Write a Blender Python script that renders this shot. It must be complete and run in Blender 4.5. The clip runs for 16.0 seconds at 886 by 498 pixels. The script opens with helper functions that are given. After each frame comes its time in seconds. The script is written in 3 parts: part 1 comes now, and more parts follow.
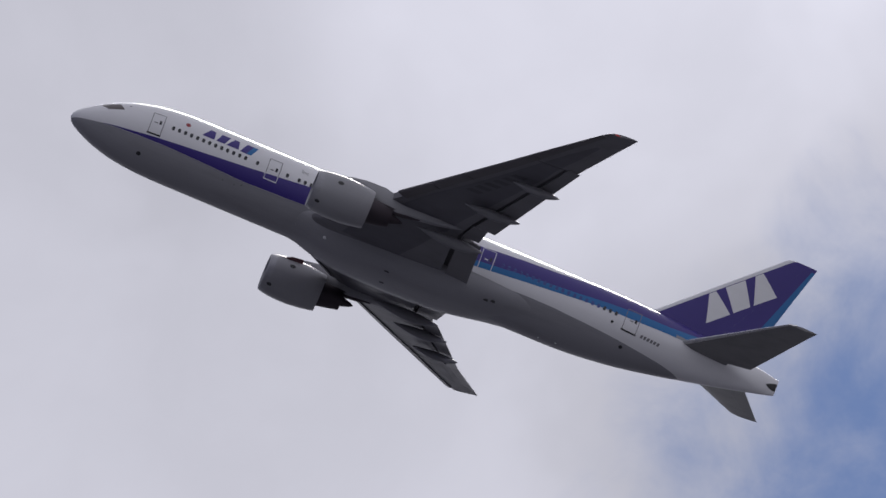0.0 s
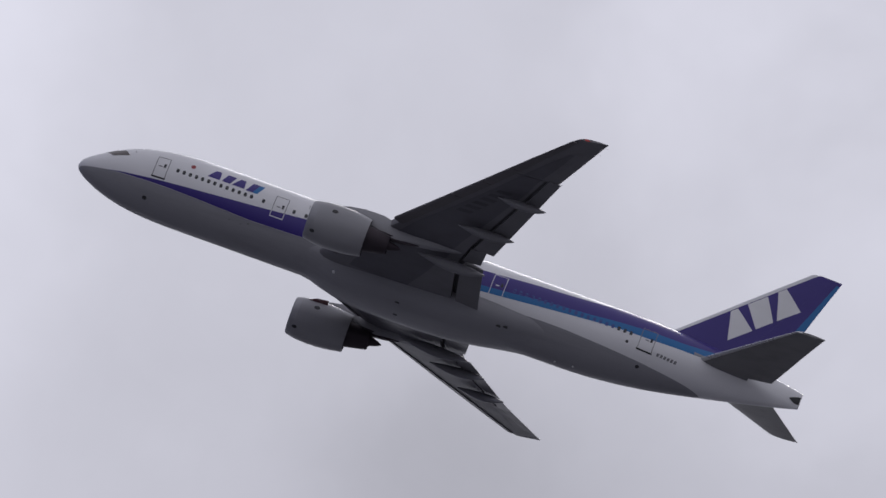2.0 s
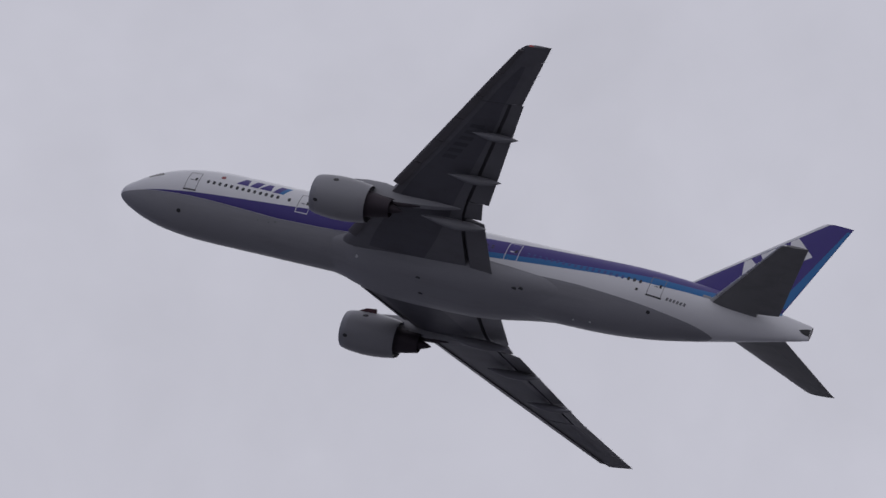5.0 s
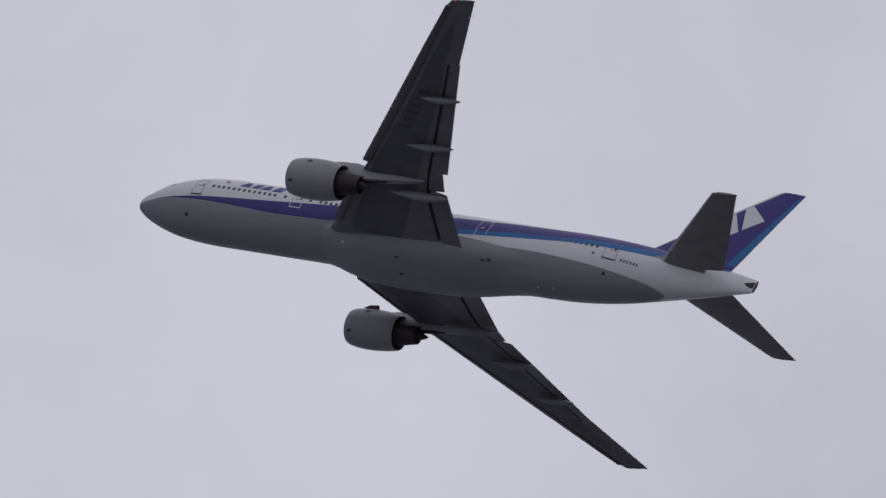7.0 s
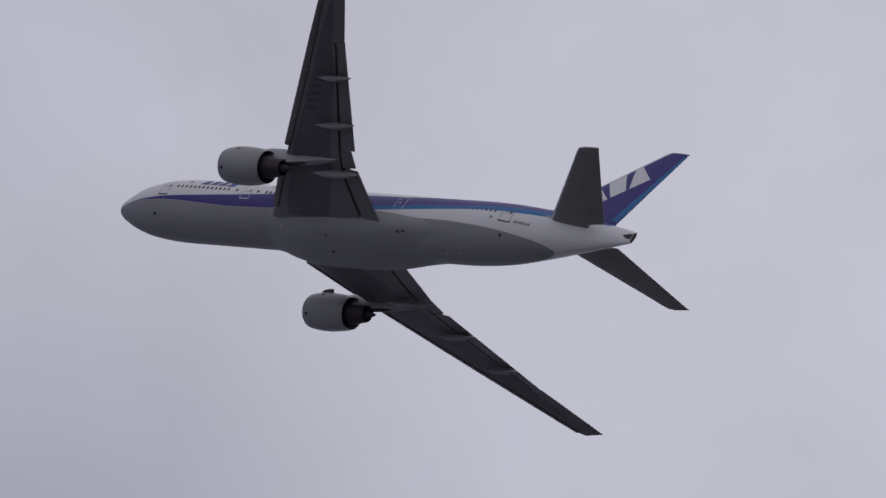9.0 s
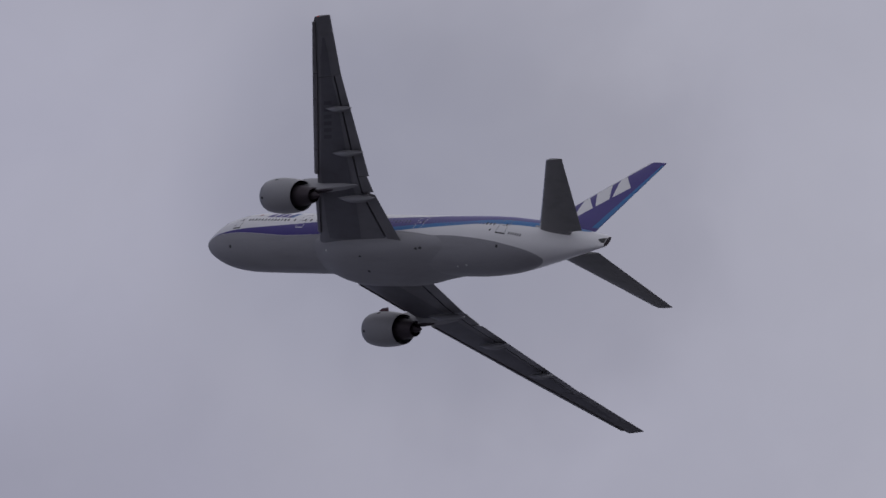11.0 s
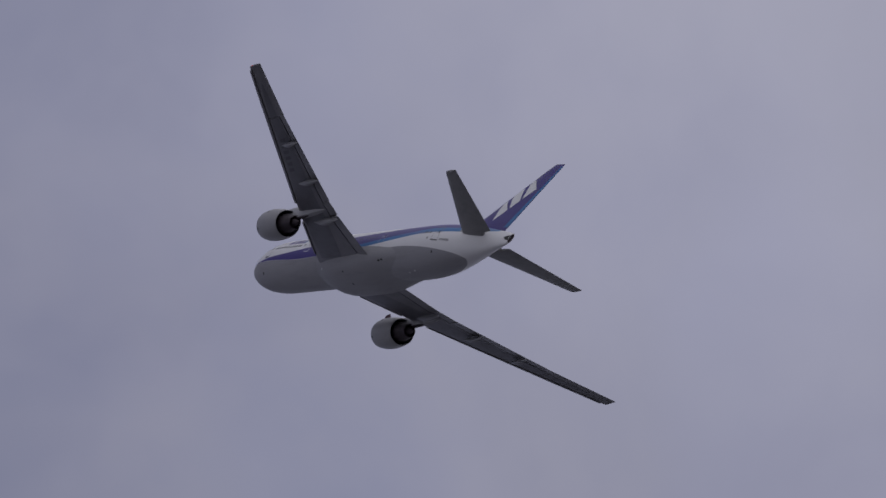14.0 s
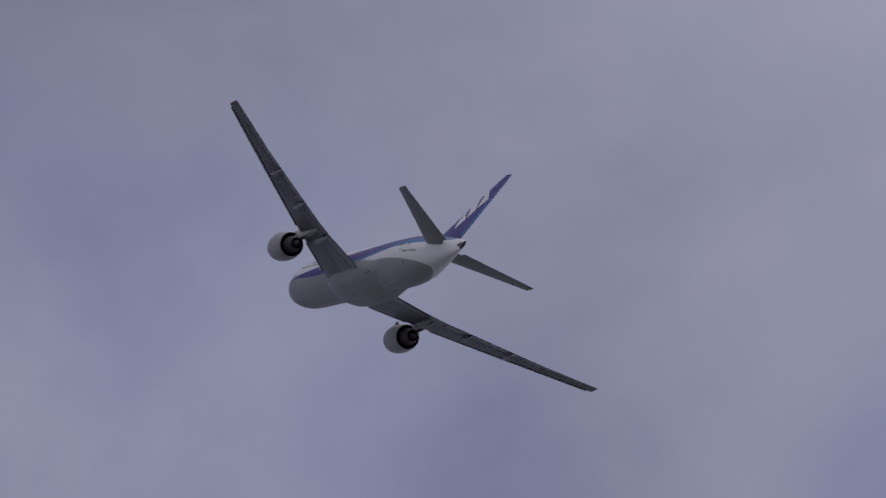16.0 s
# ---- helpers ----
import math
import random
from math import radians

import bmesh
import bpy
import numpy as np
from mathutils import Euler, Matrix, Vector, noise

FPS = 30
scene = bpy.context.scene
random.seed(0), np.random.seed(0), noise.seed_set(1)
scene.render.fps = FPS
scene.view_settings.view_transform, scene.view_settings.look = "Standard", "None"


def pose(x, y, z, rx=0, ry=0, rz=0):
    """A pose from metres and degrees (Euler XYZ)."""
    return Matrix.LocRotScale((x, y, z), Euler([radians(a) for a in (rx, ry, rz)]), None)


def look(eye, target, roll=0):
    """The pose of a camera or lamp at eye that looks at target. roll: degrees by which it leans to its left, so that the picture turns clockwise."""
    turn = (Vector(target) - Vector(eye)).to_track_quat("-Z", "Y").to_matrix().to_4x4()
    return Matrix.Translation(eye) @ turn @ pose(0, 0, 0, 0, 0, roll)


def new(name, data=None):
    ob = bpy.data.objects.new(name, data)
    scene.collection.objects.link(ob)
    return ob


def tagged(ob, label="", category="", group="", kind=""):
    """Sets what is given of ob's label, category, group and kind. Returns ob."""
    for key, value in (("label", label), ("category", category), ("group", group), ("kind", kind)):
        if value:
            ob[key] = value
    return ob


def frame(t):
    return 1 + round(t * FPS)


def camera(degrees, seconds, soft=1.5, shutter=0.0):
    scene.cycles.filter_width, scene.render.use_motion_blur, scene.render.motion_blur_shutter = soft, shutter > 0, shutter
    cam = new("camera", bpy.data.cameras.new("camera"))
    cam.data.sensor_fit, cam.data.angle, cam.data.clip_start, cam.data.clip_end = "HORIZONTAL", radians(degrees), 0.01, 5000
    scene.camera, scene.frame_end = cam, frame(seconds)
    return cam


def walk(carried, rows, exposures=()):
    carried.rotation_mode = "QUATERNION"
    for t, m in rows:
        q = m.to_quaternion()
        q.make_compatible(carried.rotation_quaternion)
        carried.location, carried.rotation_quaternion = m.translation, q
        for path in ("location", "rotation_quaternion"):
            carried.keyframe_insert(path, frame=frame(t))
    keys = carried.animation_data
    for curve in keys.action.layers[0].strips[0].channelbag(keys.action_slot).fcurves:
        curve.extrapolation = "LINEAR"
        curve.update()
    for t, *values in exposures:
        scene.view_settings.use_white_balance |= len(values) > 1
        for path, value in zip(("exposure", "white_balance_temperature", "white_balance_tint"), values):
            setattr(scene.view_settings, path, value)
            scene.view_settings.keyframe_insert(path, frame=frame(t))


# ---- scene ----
# ---- camera ----
CAMERA_ROWS = [  # seconds, tilt, turn, roll (degrees)
    (0.0, 115.0200, -30.0971, 0.186),
    (0.5, 115.6650, -27.8247, -0.232),
    (1.0, 116.2876, -25.5692, -0.218),
    (1.5, 116.8957, -23.4248, -0.024),
    (2.0, 117.4535, -21.3213, 0.211),
    (2.5, 117.8721, -19.1999, 0.400),
    (3.0, 118.3146, -17.0461, 0.121),
    (3.5, 118.7209, -14.7369, -0.101),
    (4.0, 119.1661, -12.4105, -0.267),
    (4.2, 119.3248, -11.4657, -0.303),
    (4.5, 119.5375, -10.0922, -0.259),
    (5.0, 119.8467, -7.8160, -0.185),
    (5.5, 120.1088, -5.5759, -0.112),
    (6.0, 120.3352, -3.3949, -0.038),
    (6.3, 120.4590, -2.1243, 0.006),
    (6.5, 120.5425, -1.2895, 0.102),
    (7.0, 120.6224, 0.5054, 0.202),
    (7.5, 120.6715, 2.4314, 0.156),
    (8.0, 120.7688, 4.3072, 0.162),
    (8.5, 120.7937, 5.9650, -0.095),
    (9.0, 120.7753, 7.5414, -0.412),
    (9.5, 120.8196, 9.3014, -0.193),
    (9.7, 120.7992, 9.9510, 0.124),
    (10.0, 120.7736, 10.8821, 0.135),
    (10.5, 120.7302, 12.3545, 0.153),
    (11.0, 120.6724, 13.7317, 0.172),
    (11.5, 120.5843, 15.0191, 0.190),
    (11.8, 120.5100, 15.7511, 0.202),
    (12.0, 120.4395, 16.2237, 0.345),
    (12.5, 120.2947, 17.0523, -0.034),
    (13.0, 120.2251, 18.1116, -0.334),
    (13.5, 120.1555, 19.2317, -0.142),
    (14.0, 119.9411, 20.1319, 0.018),
    (14.5, 119.7203, 20.8702, 0.045),
    (15.0, 119.5431, 21.6543, 0.121),
    (15.5, 119.4256, 22.2914, -0.001),
    (16.0, 119.2280, 23.0225, -0.042),
]
FLIGHT_ROWS = [  # seconds, place, turn (degrees)
    (0.0, 501.28, 868.23, 469.10, -4.114, -18.507, 163.437),
    (0.5, 465.06, 879.66, 478.51, -4.586, -18.800, 163.780),
    (1.0, 428.71, 890.82, 488.01, -4.615, -18.850, 164.224),
    (1.5, 392.27, 901.84, 497.59, -4.151, -18.896, 164.434),
    (2.0, 355.78, 912.81, 507.27, -3.625, -18.919, 164.595),
    (2.5, 319.25, 923.82, 517.07, -2.627, -18.898, 164.782),
    (3.0, 282.68, 934.92, 527.02, -0.919, -18.956, 164.694),
    (3.5, 246.09, 946.18, 537.12, 1.072, -19.062, 164.435),
    (4.0, 209.48, 957.62, 547.40, 2.923, -19.291, 164.013),
    (4.2, 194.84, 962.25, 551.56, 3.907, -19.370, 163.762),
    (4.5, 172.89, 969.28, 557.85, 5.080, -19.563, 163.385),
    (5.0, 136.31, 981.19, 568.48, 7.282, -19.832, 162.690),
    (5.5, 99.79, 993.38, 579.28, 9.483, -20.116, 161.886),
    (6.0, 63.34, 1005.89, 590.25, 11.623, -20.407, 160.983),
    (6.3, 41.53, 1013.55, 596.90, 12.965, -20.598, 160.287),
    (6.5, 27.02, 1018.73, 601.37, 13.751, -20.770, 159.800),
    (7.0, -9.13, 1031.94, 612.64, 15.590, -20.960, 158.934),
    (7.5, -45.06, 1045.56, 624.06, 17.010, -21.442, 157.800),
    (8.0, -80.73, 1059.60, 635.61, 18.627, -21.622, 156.685),
    (8.5, -116.07, 1074.11, 647.28, 20.012, -21.900, 155.388),
    (9.0, -151.03, 1089.12, 659.09, 20.952, -22.459, 153.943),
    (9.5, -185.57, 1104.65, 671.03, 22.140, -22.675, 152.398),
    (9.7, -199.26, 1111.02, 675.84, 22.722, -22.201, 152.293),
    (10.0, -219.65, 1120.75, 683.10, 22.892, -22.927, 151.092),
    (10.5, -253.23, 1137.43, 695.30, 23.539, -23.247, 149.607),
    (11.0, -286.31, 1154.74, 707.63, 24.083, -23.537, 148.108),
    (11.5, -318.88, 1172.71, 720.08, 24.548, -23.777, 146.617),
    (11.8, -338.19, 1183.84, 727.61, 24.862, -23.942, 145.580),
    (12.0, -350.96, 1191.40, 732.64, 25.093, -24.006, 144.880),
    (12.5, -382.56, 1210.85, 745.30, 25.386, -24.111, 143.594),
    (13.0, -413.74, 1231.14, 758.04, 25.575, -24.110, 142.539),
    (13.5, -444.53, 1252.36, 770.86, 25.934, -23.814, 141.439),
    (14.0, -475.00, 1274.59, 783.76, 26.274, -23.545, 140.297),
    (14.5, -505.18, 1297.99, 796.78, 26.789, -23.224, 138.819),
    (15.0, -535.14, 1322.71, 809.97, 27.184, -23.058, 137.313),
    (15.5, -564.89, 1348.94, 823.47, 27.450, -22.921, 135.827),
    (16.0, -594.43, 1376.93, 837.49, 27.566, -22.917, 134.178),
]
cam = camera(3.8216, 16.0, soft=1.5)
walk(cam, [(t, pose(0, 0, 1.6, tilt, 0, turn) @ pose(0, 0, 0, 0, 0, roll)) for t, tilt, turn, roll in CAMERA_ROWS],
     exposures=((0.0, 0.26), (2.0, 0.20), (7.0, 0.12), (9.5, 0.05), (12.5, 0.04), (14.5, 0.04), (16.0, 0.14)))

# ---- sky, sun ----
SUN_AZIMUTH, SUN_HEIGHT = 51.0, 41.0   # degrees from +x towards +y, degrees up


def toward(azimuth, height):
    a, e = radians(azimuth), radians(height)
    return Vector((math.cos(e) * math.cos(a), math.cos(e) * math.sin(a), math.sin(e)))


class Nodes:
    """Short hand for building node trees."""

    def __init__(self, tree):
        self.tree = tree
        tree.nodes.clear()

    def add(self, kind):
        return self.tree.nodes.new(kind)

    def put(self, socket, value):
        if isinstance(value, bpy.types.NodeSocket):
            self.tree.links.new(value, socket)
        else:
            socket.default_value = value

    def math(self, op, a, b=0.0, clamp=False):
        n = self.add("ShaderNodeMath")
        n.operation, n.use_clamp = op, clamp
        self.put(n.inputs[0], a)
        self.put(n.inputs[1], b)
        return n.outputs[0]

    def smooth(self, x, lo, hi, to_lo=0.0, to_hi=1.0):
        n = self.add("ShaderNodeMapRange")
        n.interpolation_type = "SMOOTHSTEP"
        for i, v in enumerate((x, lo, hi, to_lo, to_hi)):
            self.put(n.inputs[i], v)
        return n.outputs[0]

    def mix(self, f, a, b, blend="MIX"):
        n = self.add("ShaderNodeMix")
        n.data_type, n.blend_type = "RGBA", blend
        self.put(n.inputs[0], f)
        self.put(n.inputs[6], a)
        self.put(n.inputs[7], b)
        return n.outputs[2]

    def noise(self, vector, scale, detail=4.0, rough=0.55, distortion=0.0):
        n = self.add("ShaderNodeTexNoise")
        self.put(n.inputs["Vector"], vector)
        n.inputs["Scale"].default_value = scale
        n.inputs["Detail"].default_value = detail
        n.inputs["Roughness"].default_value = rough
        n.inputs["Distortion"].default_value = distortion
        return n.outputs[0]

    def dot(self, vector, axis):
        n = self.add("ShaderNodeVectorMath")
        n.operation = "DOT_PRODUCT"
        self.put(n.inputs[0], vector)
        n.inputs[1].default_value = axis
        return n.outputs["Value"]


def make_sky():
    world = bpy.data.worlds.new("sky")
    scene.world = world
    world.use_nodes = True
    g = Nodes(world.node_tree)
    way = g.add("ShaderNodeTexCoord").outputs["Generated"]
    blue = g.add("ShaderNodeTexSky")
    blue.sky_type, blue.sun_disc = "NISHITA", False
    blue.sun_elevation, blue.sun_rotation = radians(SUN_HEIGHT), radians(90 - SUN_AZIMUTH)
    blue.altitude, blue.air_density, blue.dust_density, blue.ozone_density = 0.0, 1.0, 0.6, 2.5
    clear = g.mix(1.0, blue.outputs[0], (0.0175, 0.0245, 0.039, 1), "MULTIPLY")
    # cloud sheet: thick towards one side, thinning out along the aircraft's way
    big = g.noise(way, 9.0, 3.0, 0.5, 0.4)
    mid = g.noise(way, 34.0, 4.0, 0.55, 0.25)
    fine = g.noise(way, 95.0, 5.0, 0.6, 0.3)
    along = g.dot(way, toward(150, 0))
    wave = g.math("ADD", g.math("MULTIPLY", g.math("SUBTRACT", mid, 0.5), 0.10), along)
    thin = g.smooth(wave, 0.42, 0.77)
    relief = g.math("ADD", g.math("MULTIPLY", g.math("SUBTRACT", big, 0.5), 0.22),
                    g.math("ADD", g.math("MULTIPLY", g.math("SUBTRACT", mid, 0.5), g.math("SUBTRACT", 0.28, g.math("MULTIPLY", thin, 0.18))),
                           g.math("MULTIPLY", g.math("SUBTRACT", fine, 0.5), 0.10)))
    body = g.mix(thin, (0.490, 0.490, 0.560, 1), (0.213, 0.213, 0.298, 1))
    # the sheet glows round the hidden sun
    sunward = g.dot(way, toward(SUN_AZIMUTH, SUN_HEIGHT))
    high = g.math("MULTIPLY", g.smooth(sunward, 0.90, 0.995, 1.0, 1.06), g.smooth(sunward, 0.957, 1.0, 1.0, 5.0))
    # single billows and hollows of the cloud sheet: azimuth, height, radius, gain
    for azimuth, height, radius, gain in ((63.8, 25.0, 1.5, 0.38), (92.8, 30.6, 2.8, 0.08), (67.6, 26.5, 1.8, -0.12), (66.9, 27.8, 1.3, 0.14), (69.4, 26.3, 1.4, -0.09), (65.2, 25.2, 1.1, 0.09), (64.5, 27.1, 1.2, 0.09), (68.5, 25.9, 1.2, -0.11), (61.7, 25.9, 1.2, -0.10), (111.5, 30.8, 1.3, 0.09), (97.0, 30.9, 2.6, 0.13), (106.2, 31.3, 1.6, 0.14), (59.1, 26.3, 1.5, 0.12), (73.3, 28.9, 3.2, 0.32), (60.8, 24.6, 1.0, -0.08), (58.5, 24.2, 1.0, -0.16), (99.9, 31.0, 1.5, 0.12),
                                          (99.3, 29.6, 1.8, -0.08), (103.7, 31.0, 1.3, -0.12), (109.3, 30.9, 2.0, 0.16), (108.0, 29.2, 1.2, 0.08), (115.0, 30.3, 1.5, -0.16), (110.8, 28.6, 1.3, 0.12), (114.6, 28.8, 1.8, 0.22)):
        near = g.math("ADD", g.dot(way, toward(azimuth, height)), g.math("MULTIPLY", g.math("SUBTRACT", mid, 0.5), 0.0006))
        relief = g.math("ADD", relief, g.smooth(near, math.cos(radians(radius)), 1.0, 0.0, gain))
    shade = g.math("MULTIPLY", g.math("ADD", 1.0, relief), high)
    grey = g.add("ShaderNodeCombineColor")
    for i in range(3):
        g.put(grey.inputs[i], shade)
    cloud = g.mix(1.0, body, grey.outputs[0], "MULTIPLY")
    # a torn edge with open blue sky
    gap = g.dot(way, toward(57.0, 23.45))
    ragged = g.math("ADD", gap, g.math("MULTIPLY", g.math("SUBTRACT", fine, 0.5), 0.0007))
    torn = g.smooth(ragged, math.cos(radians(2.2)), math.cos(radians(0.75)), 0.0, 0.95)
    veil = g.smooth(g.math("ADD", mid, g.math("MULTIPLY", thin, 0.12)), 0.30, 0.90, 0.06, 0.34)
    opening = g.math("MAXIMUM", torn, g.math("MULTIPLY", veil, g.smooth(along, 0.61, 0.70)), True)
    # thin places where the blue shows through
    for azimuth, height, radius, amount in ((112.66, 28.1, 0.75, 0.22), (104.0, 30.9, 1.1, 0.14), (112.3, 28.9, 0.9, 0.12), (110.9, 28.7, 0.9, 0.16), (99.3, 29.6, 1.2, 0.08)):
        near = g.math("ADD", g.dot(way, toward(azimuth, height)), g.math("MULTIPLY", g.math("SUBTRACT", fine, 0.5), 0.00012))
        opening = g.math("ADD", opening, g.smooth(near, math.cos(radians(radius)), 1.0, 0.0, amount * 0.7), True)
    sky = g.mix(opening, cloud, clear)
    back = g.add("ShaderNodeBackground")
    g.put(back.inputs[0], sky)
    back.inputs[1].default_value = 1.0
    g.tree.links.new(back.outputs[0], g.add("ShaderNodeOutputWorld").inputs[0])


make_sky()
sun = new("sun", bpy.data.lights.new("sun", "SUN"))
sun.data.energy, sun.data.angle, sun.data.color = 1.1, radians(10), (1.0, 0.96, 0.9)
sun.matrix_world = look(toward(SUN_AZIMUTH, SUN_HEIGHT) * 900, (0, 0, 0))


# ---- materials ----
def material(name, colour, rough=0.3, metal=0.0, shine=0.5, wear=0.12, scale=0.9, streak=(0.15, 1.0, 1.0), bump=0.02, coat=0.0, tint=None, glow=None):
    m = bpy.data.materials.new(name)
    m.use_nodes = True
    g = Nodes(m.node_tree)
    place = g.add("ShaderNodeTexCoord").outputs["Object"]
    run = g.add("ShaderNodeMapping")
    g.put(run.inputs[0], place)
    run.inputs["Scale"].default_value = streak
    soil = g.noise(run.outputs[0], scale, 5.0, 0.6)
    grain = g.noise(place, scale * 9, 3.0, 0.6)
    amount = g.math("ADD", g.math("MULTIPLY", g.smooth(soil, 0.42, 0.72), wear), g.math("MULTIPLY", grain, wear * 0.35), True)
    dirt = tint or [c * 0.45 for c in colour]
    base = g.mix(amount, (*colour, 1), (*dirt, 1))
    p = g.add("ShaderNodeBsdfPrincipled")
    g.put(p.inputs["Base Color"], base)
    p.inputs["Metallic"].default_value = metal
    p.inputs["Specular IOR Level"].default_value = shine
    g.put(p.inputs["Roughness"], g.math("ADD", rough, g.math("MULTIPLY", g.math("SUBTRACT", soil, 0.5), 0.16), True))
    p.inputs["Coat Weight"].default_value = coat
    p.inputs["Coat Roughness"].default_value = 0.12
    if bump:
        b = g.add("ShaderNodeBump")
        b.inputs["Strength"].default_value = 0.25
        b.inputs["Distance"].default_value = bump
        g.put(b.inputs["Height"], grain)
        g.put(p.inputs["Normal"], b.outputs[0])
    if glow:
        p.inputs["Emission Color"].default_value = (*glow[0], 1)
        p.inputs["Emission Strength"].default_value = glow[1]
    g.tree.links.new(p.outputs[0], g.add("ShaderNodeOutputMaterial").inputs[0])
    return m


WHITE = material("white_paint", (0.64, 0.64, 0.655), 0.38, coat=0.0, shine=0.4, wear=0.10, tint=(0.44, 0.43, 0.42))
BELLY = material("grey_paint", (0.262, 0.262, 0.282), 0.5, coat=0.0, shine=0.28, wear=0.25, tint=(0.15, 0.147, 0.15))
PURPLE = material("deep_blue_paint", (0.028, 0.014, 0.170), 0.42, coat=0.0, shine=0.45, wear=0.06)
LIGHT_BLUE = material("light_blue_paint", (0.027, 0.140, 0.345), 0.36, coat=0.0, shine=0.26, wear=0.06)
WING_GREY = material("wing_grey_paint", (0.138, 0.136, 0.150), 0.45, wear=0.35, tint=(0.09, 0.088, 0.09), streak=(0.5, 1, 1))
BOX_GREY = material("wing_box_dark_grey_paint", (0.088, 0.087, 0.104), 0.45, wear=0.35, tint=(0.055, 0.052, 0.056), streak=(0.5, 1, 1))
SLAT_GREY = material("slat_grey_paint", (0.092, 0.085, 0.092), 0.42, wear=0.3, streak=(0.4, 1, 1), tint=(0.07, 0.066, 0.068))
PANEL_GREY = material("flap_grey_paint", (0.142, 0.140, 0.150), 0.42, wear=0.3, streak=(0.4, 1, 1), tint=(0.10, 0.098, 0.098))
TAIL_GREY = material("tail_grey_paint", (0.175, 0.174, 0.176), 0.45, wear=0.25, streak=(0.5, 1, 1))
NACELLE = material("nacelle_grey_paint", (0.255, 0.255, 0.27), 0.42, coat=0.0, shine=0.35, wear=0.18, streak=(0.3, 1, 1), tint=(0.17, 0.167, 0.167))
FAIRING = material("fairing_grey_paint", (0.162, 0.162, 0.176), 0.42, wear=0.3, streak=(0.4, 1, 1), tint=(0.11, 0.108, 0.11))
METAL = material("bare_metal", (0.56, 0.56, 0.57), 0.28, metal=1.0, wear=0.2)
LIP_METAL = material("dull_inlet_metal", (0.30, 0.30, 0.32), 0.5, metal=0.5, wear=0.3)
HOT_METAL = material("heat_stained_metal", (0.048, 0.038, 0.046), 0.6, metal=0.6, wear=0.5)
DARK = material("dark_cavity", (0.02, 0.02, 0.022), 0.6, wear=0.3, bump=0)
# dark grey standing for the shade inside the flap slot
SLOT_SHADE = material("slot_shade_grey", (0.06, 0.058, 0.064), 0.6, wear=0.4, bump=0)
GLASS = material("dark_window_glass", (0.035, 0.034, 0.04), 0.14, wear=0.05, bump=0)
COCKPIT_GLASS = material("brownish_window_glass", (0.075, 0.062, 0.062), 0.2, wear=0.2, scale=3.0, streak=(1, 1, 1), bump=0)
AFT_GLASS = material("blue_tinted_window_glass", (0.026, 0.060, 0.230), 0.35, wear=0.1, bump=0)
SEAL = material("door_seam_grey", (0.16, 0.16, 0.17), 0.5, wear=0.2, bump=0)
MARKING = material("dark_marking_paint", (0.054, 0.055, 0.066), 0.5, wear=0.2, bump=0)
PALE = material("pale_trim_paint", (0.62, 0.62, 0.64), 0.35, wear=0.1, bump=0)
STRAKE = material("dull_red_paint", (0.11, 0.045, 0.05), 0.5, wear=0.3, bump=0)
RED = material("red_paint", (0.24, 0.016, 0.022), 0.35, wear=0.1, bump=0)
RED_LAMP = material("lit_red_lens", (0.32, 0.03, 0.03), 0.2, wear=0.05, bump=0, glow=((1.0, 0.12, 0.08), 0.05))
# out-of-view ground; grey-blue chosen for the light it bounces onto the aircraft's underside
GROUND = material("unseen_bounce_ground", (0.088, 0.089, 0.108), 0.85, wear=0.8, scale=0.02, streak=(1, 1, 1), tint=(0.10, 0.100, 0.114), bump=0)


# ---- ground ----
def make_ground():
    bm = bmesh.new()
    bmesh.ops.create_grid(bm, x_segments=60, y_segments=60, size=4600)
    for v in bm.verts:
        r = v.co.length
        v.co.z = 3.0 * noise.noise(v.co * 0.002) * min(1.0, max(0.0, r - 120) / 400)
    me = bpy.data.meshes.new("ground")
    bm.to_mesh(me)
    bm.free()
    me.materials.append(GROUND)
    tagged(new("ground", me), "flat worn grey ground reaching to the horizon, unseen, bouncing light upwards", "ground", kind="structure")


make_ground()

# ---- airliner: x forward, y to port, z up; stations s run aft from the nose ----
ORIGIN = 31.5


def at(s, y, z):
    return (ORIGIN - s, y, z)


def lerp(table, s):
    """Smooth value from rows of (s, value), cubic between rows."""
    xs = [r[0] for r in table]
    if s <= xs[0]:
        return table[0][1]
    if s >= xs[-1]:
        return table[-1][1]
    i = max(k for k in range(len(xs) - 1) if xs[k] <= s)

    def slope(k):
        a, b = max(k - 1, 0), min(k + 1, len(xs) - 1)
        return (table[b][1] - table[a][1]) / (xs[b] - xs[a])
    h = xs[i + 1] - xs[i]
    u = (s - xs[i]) / h
    return ((2 * u**3 - 3 * u**2 + 1) * table[i][1] + (u**3 - 2 * u**2 + u) * h * slope(i)
            + (3 * u**2 - 2 * u**3) * table[i + 1][1] + (u**3 - u**2) * h * slope(i + 1))


def straight(table, s):
    return float(np.interp(s, [r[0] for r in table], [r[1] for r in table]))


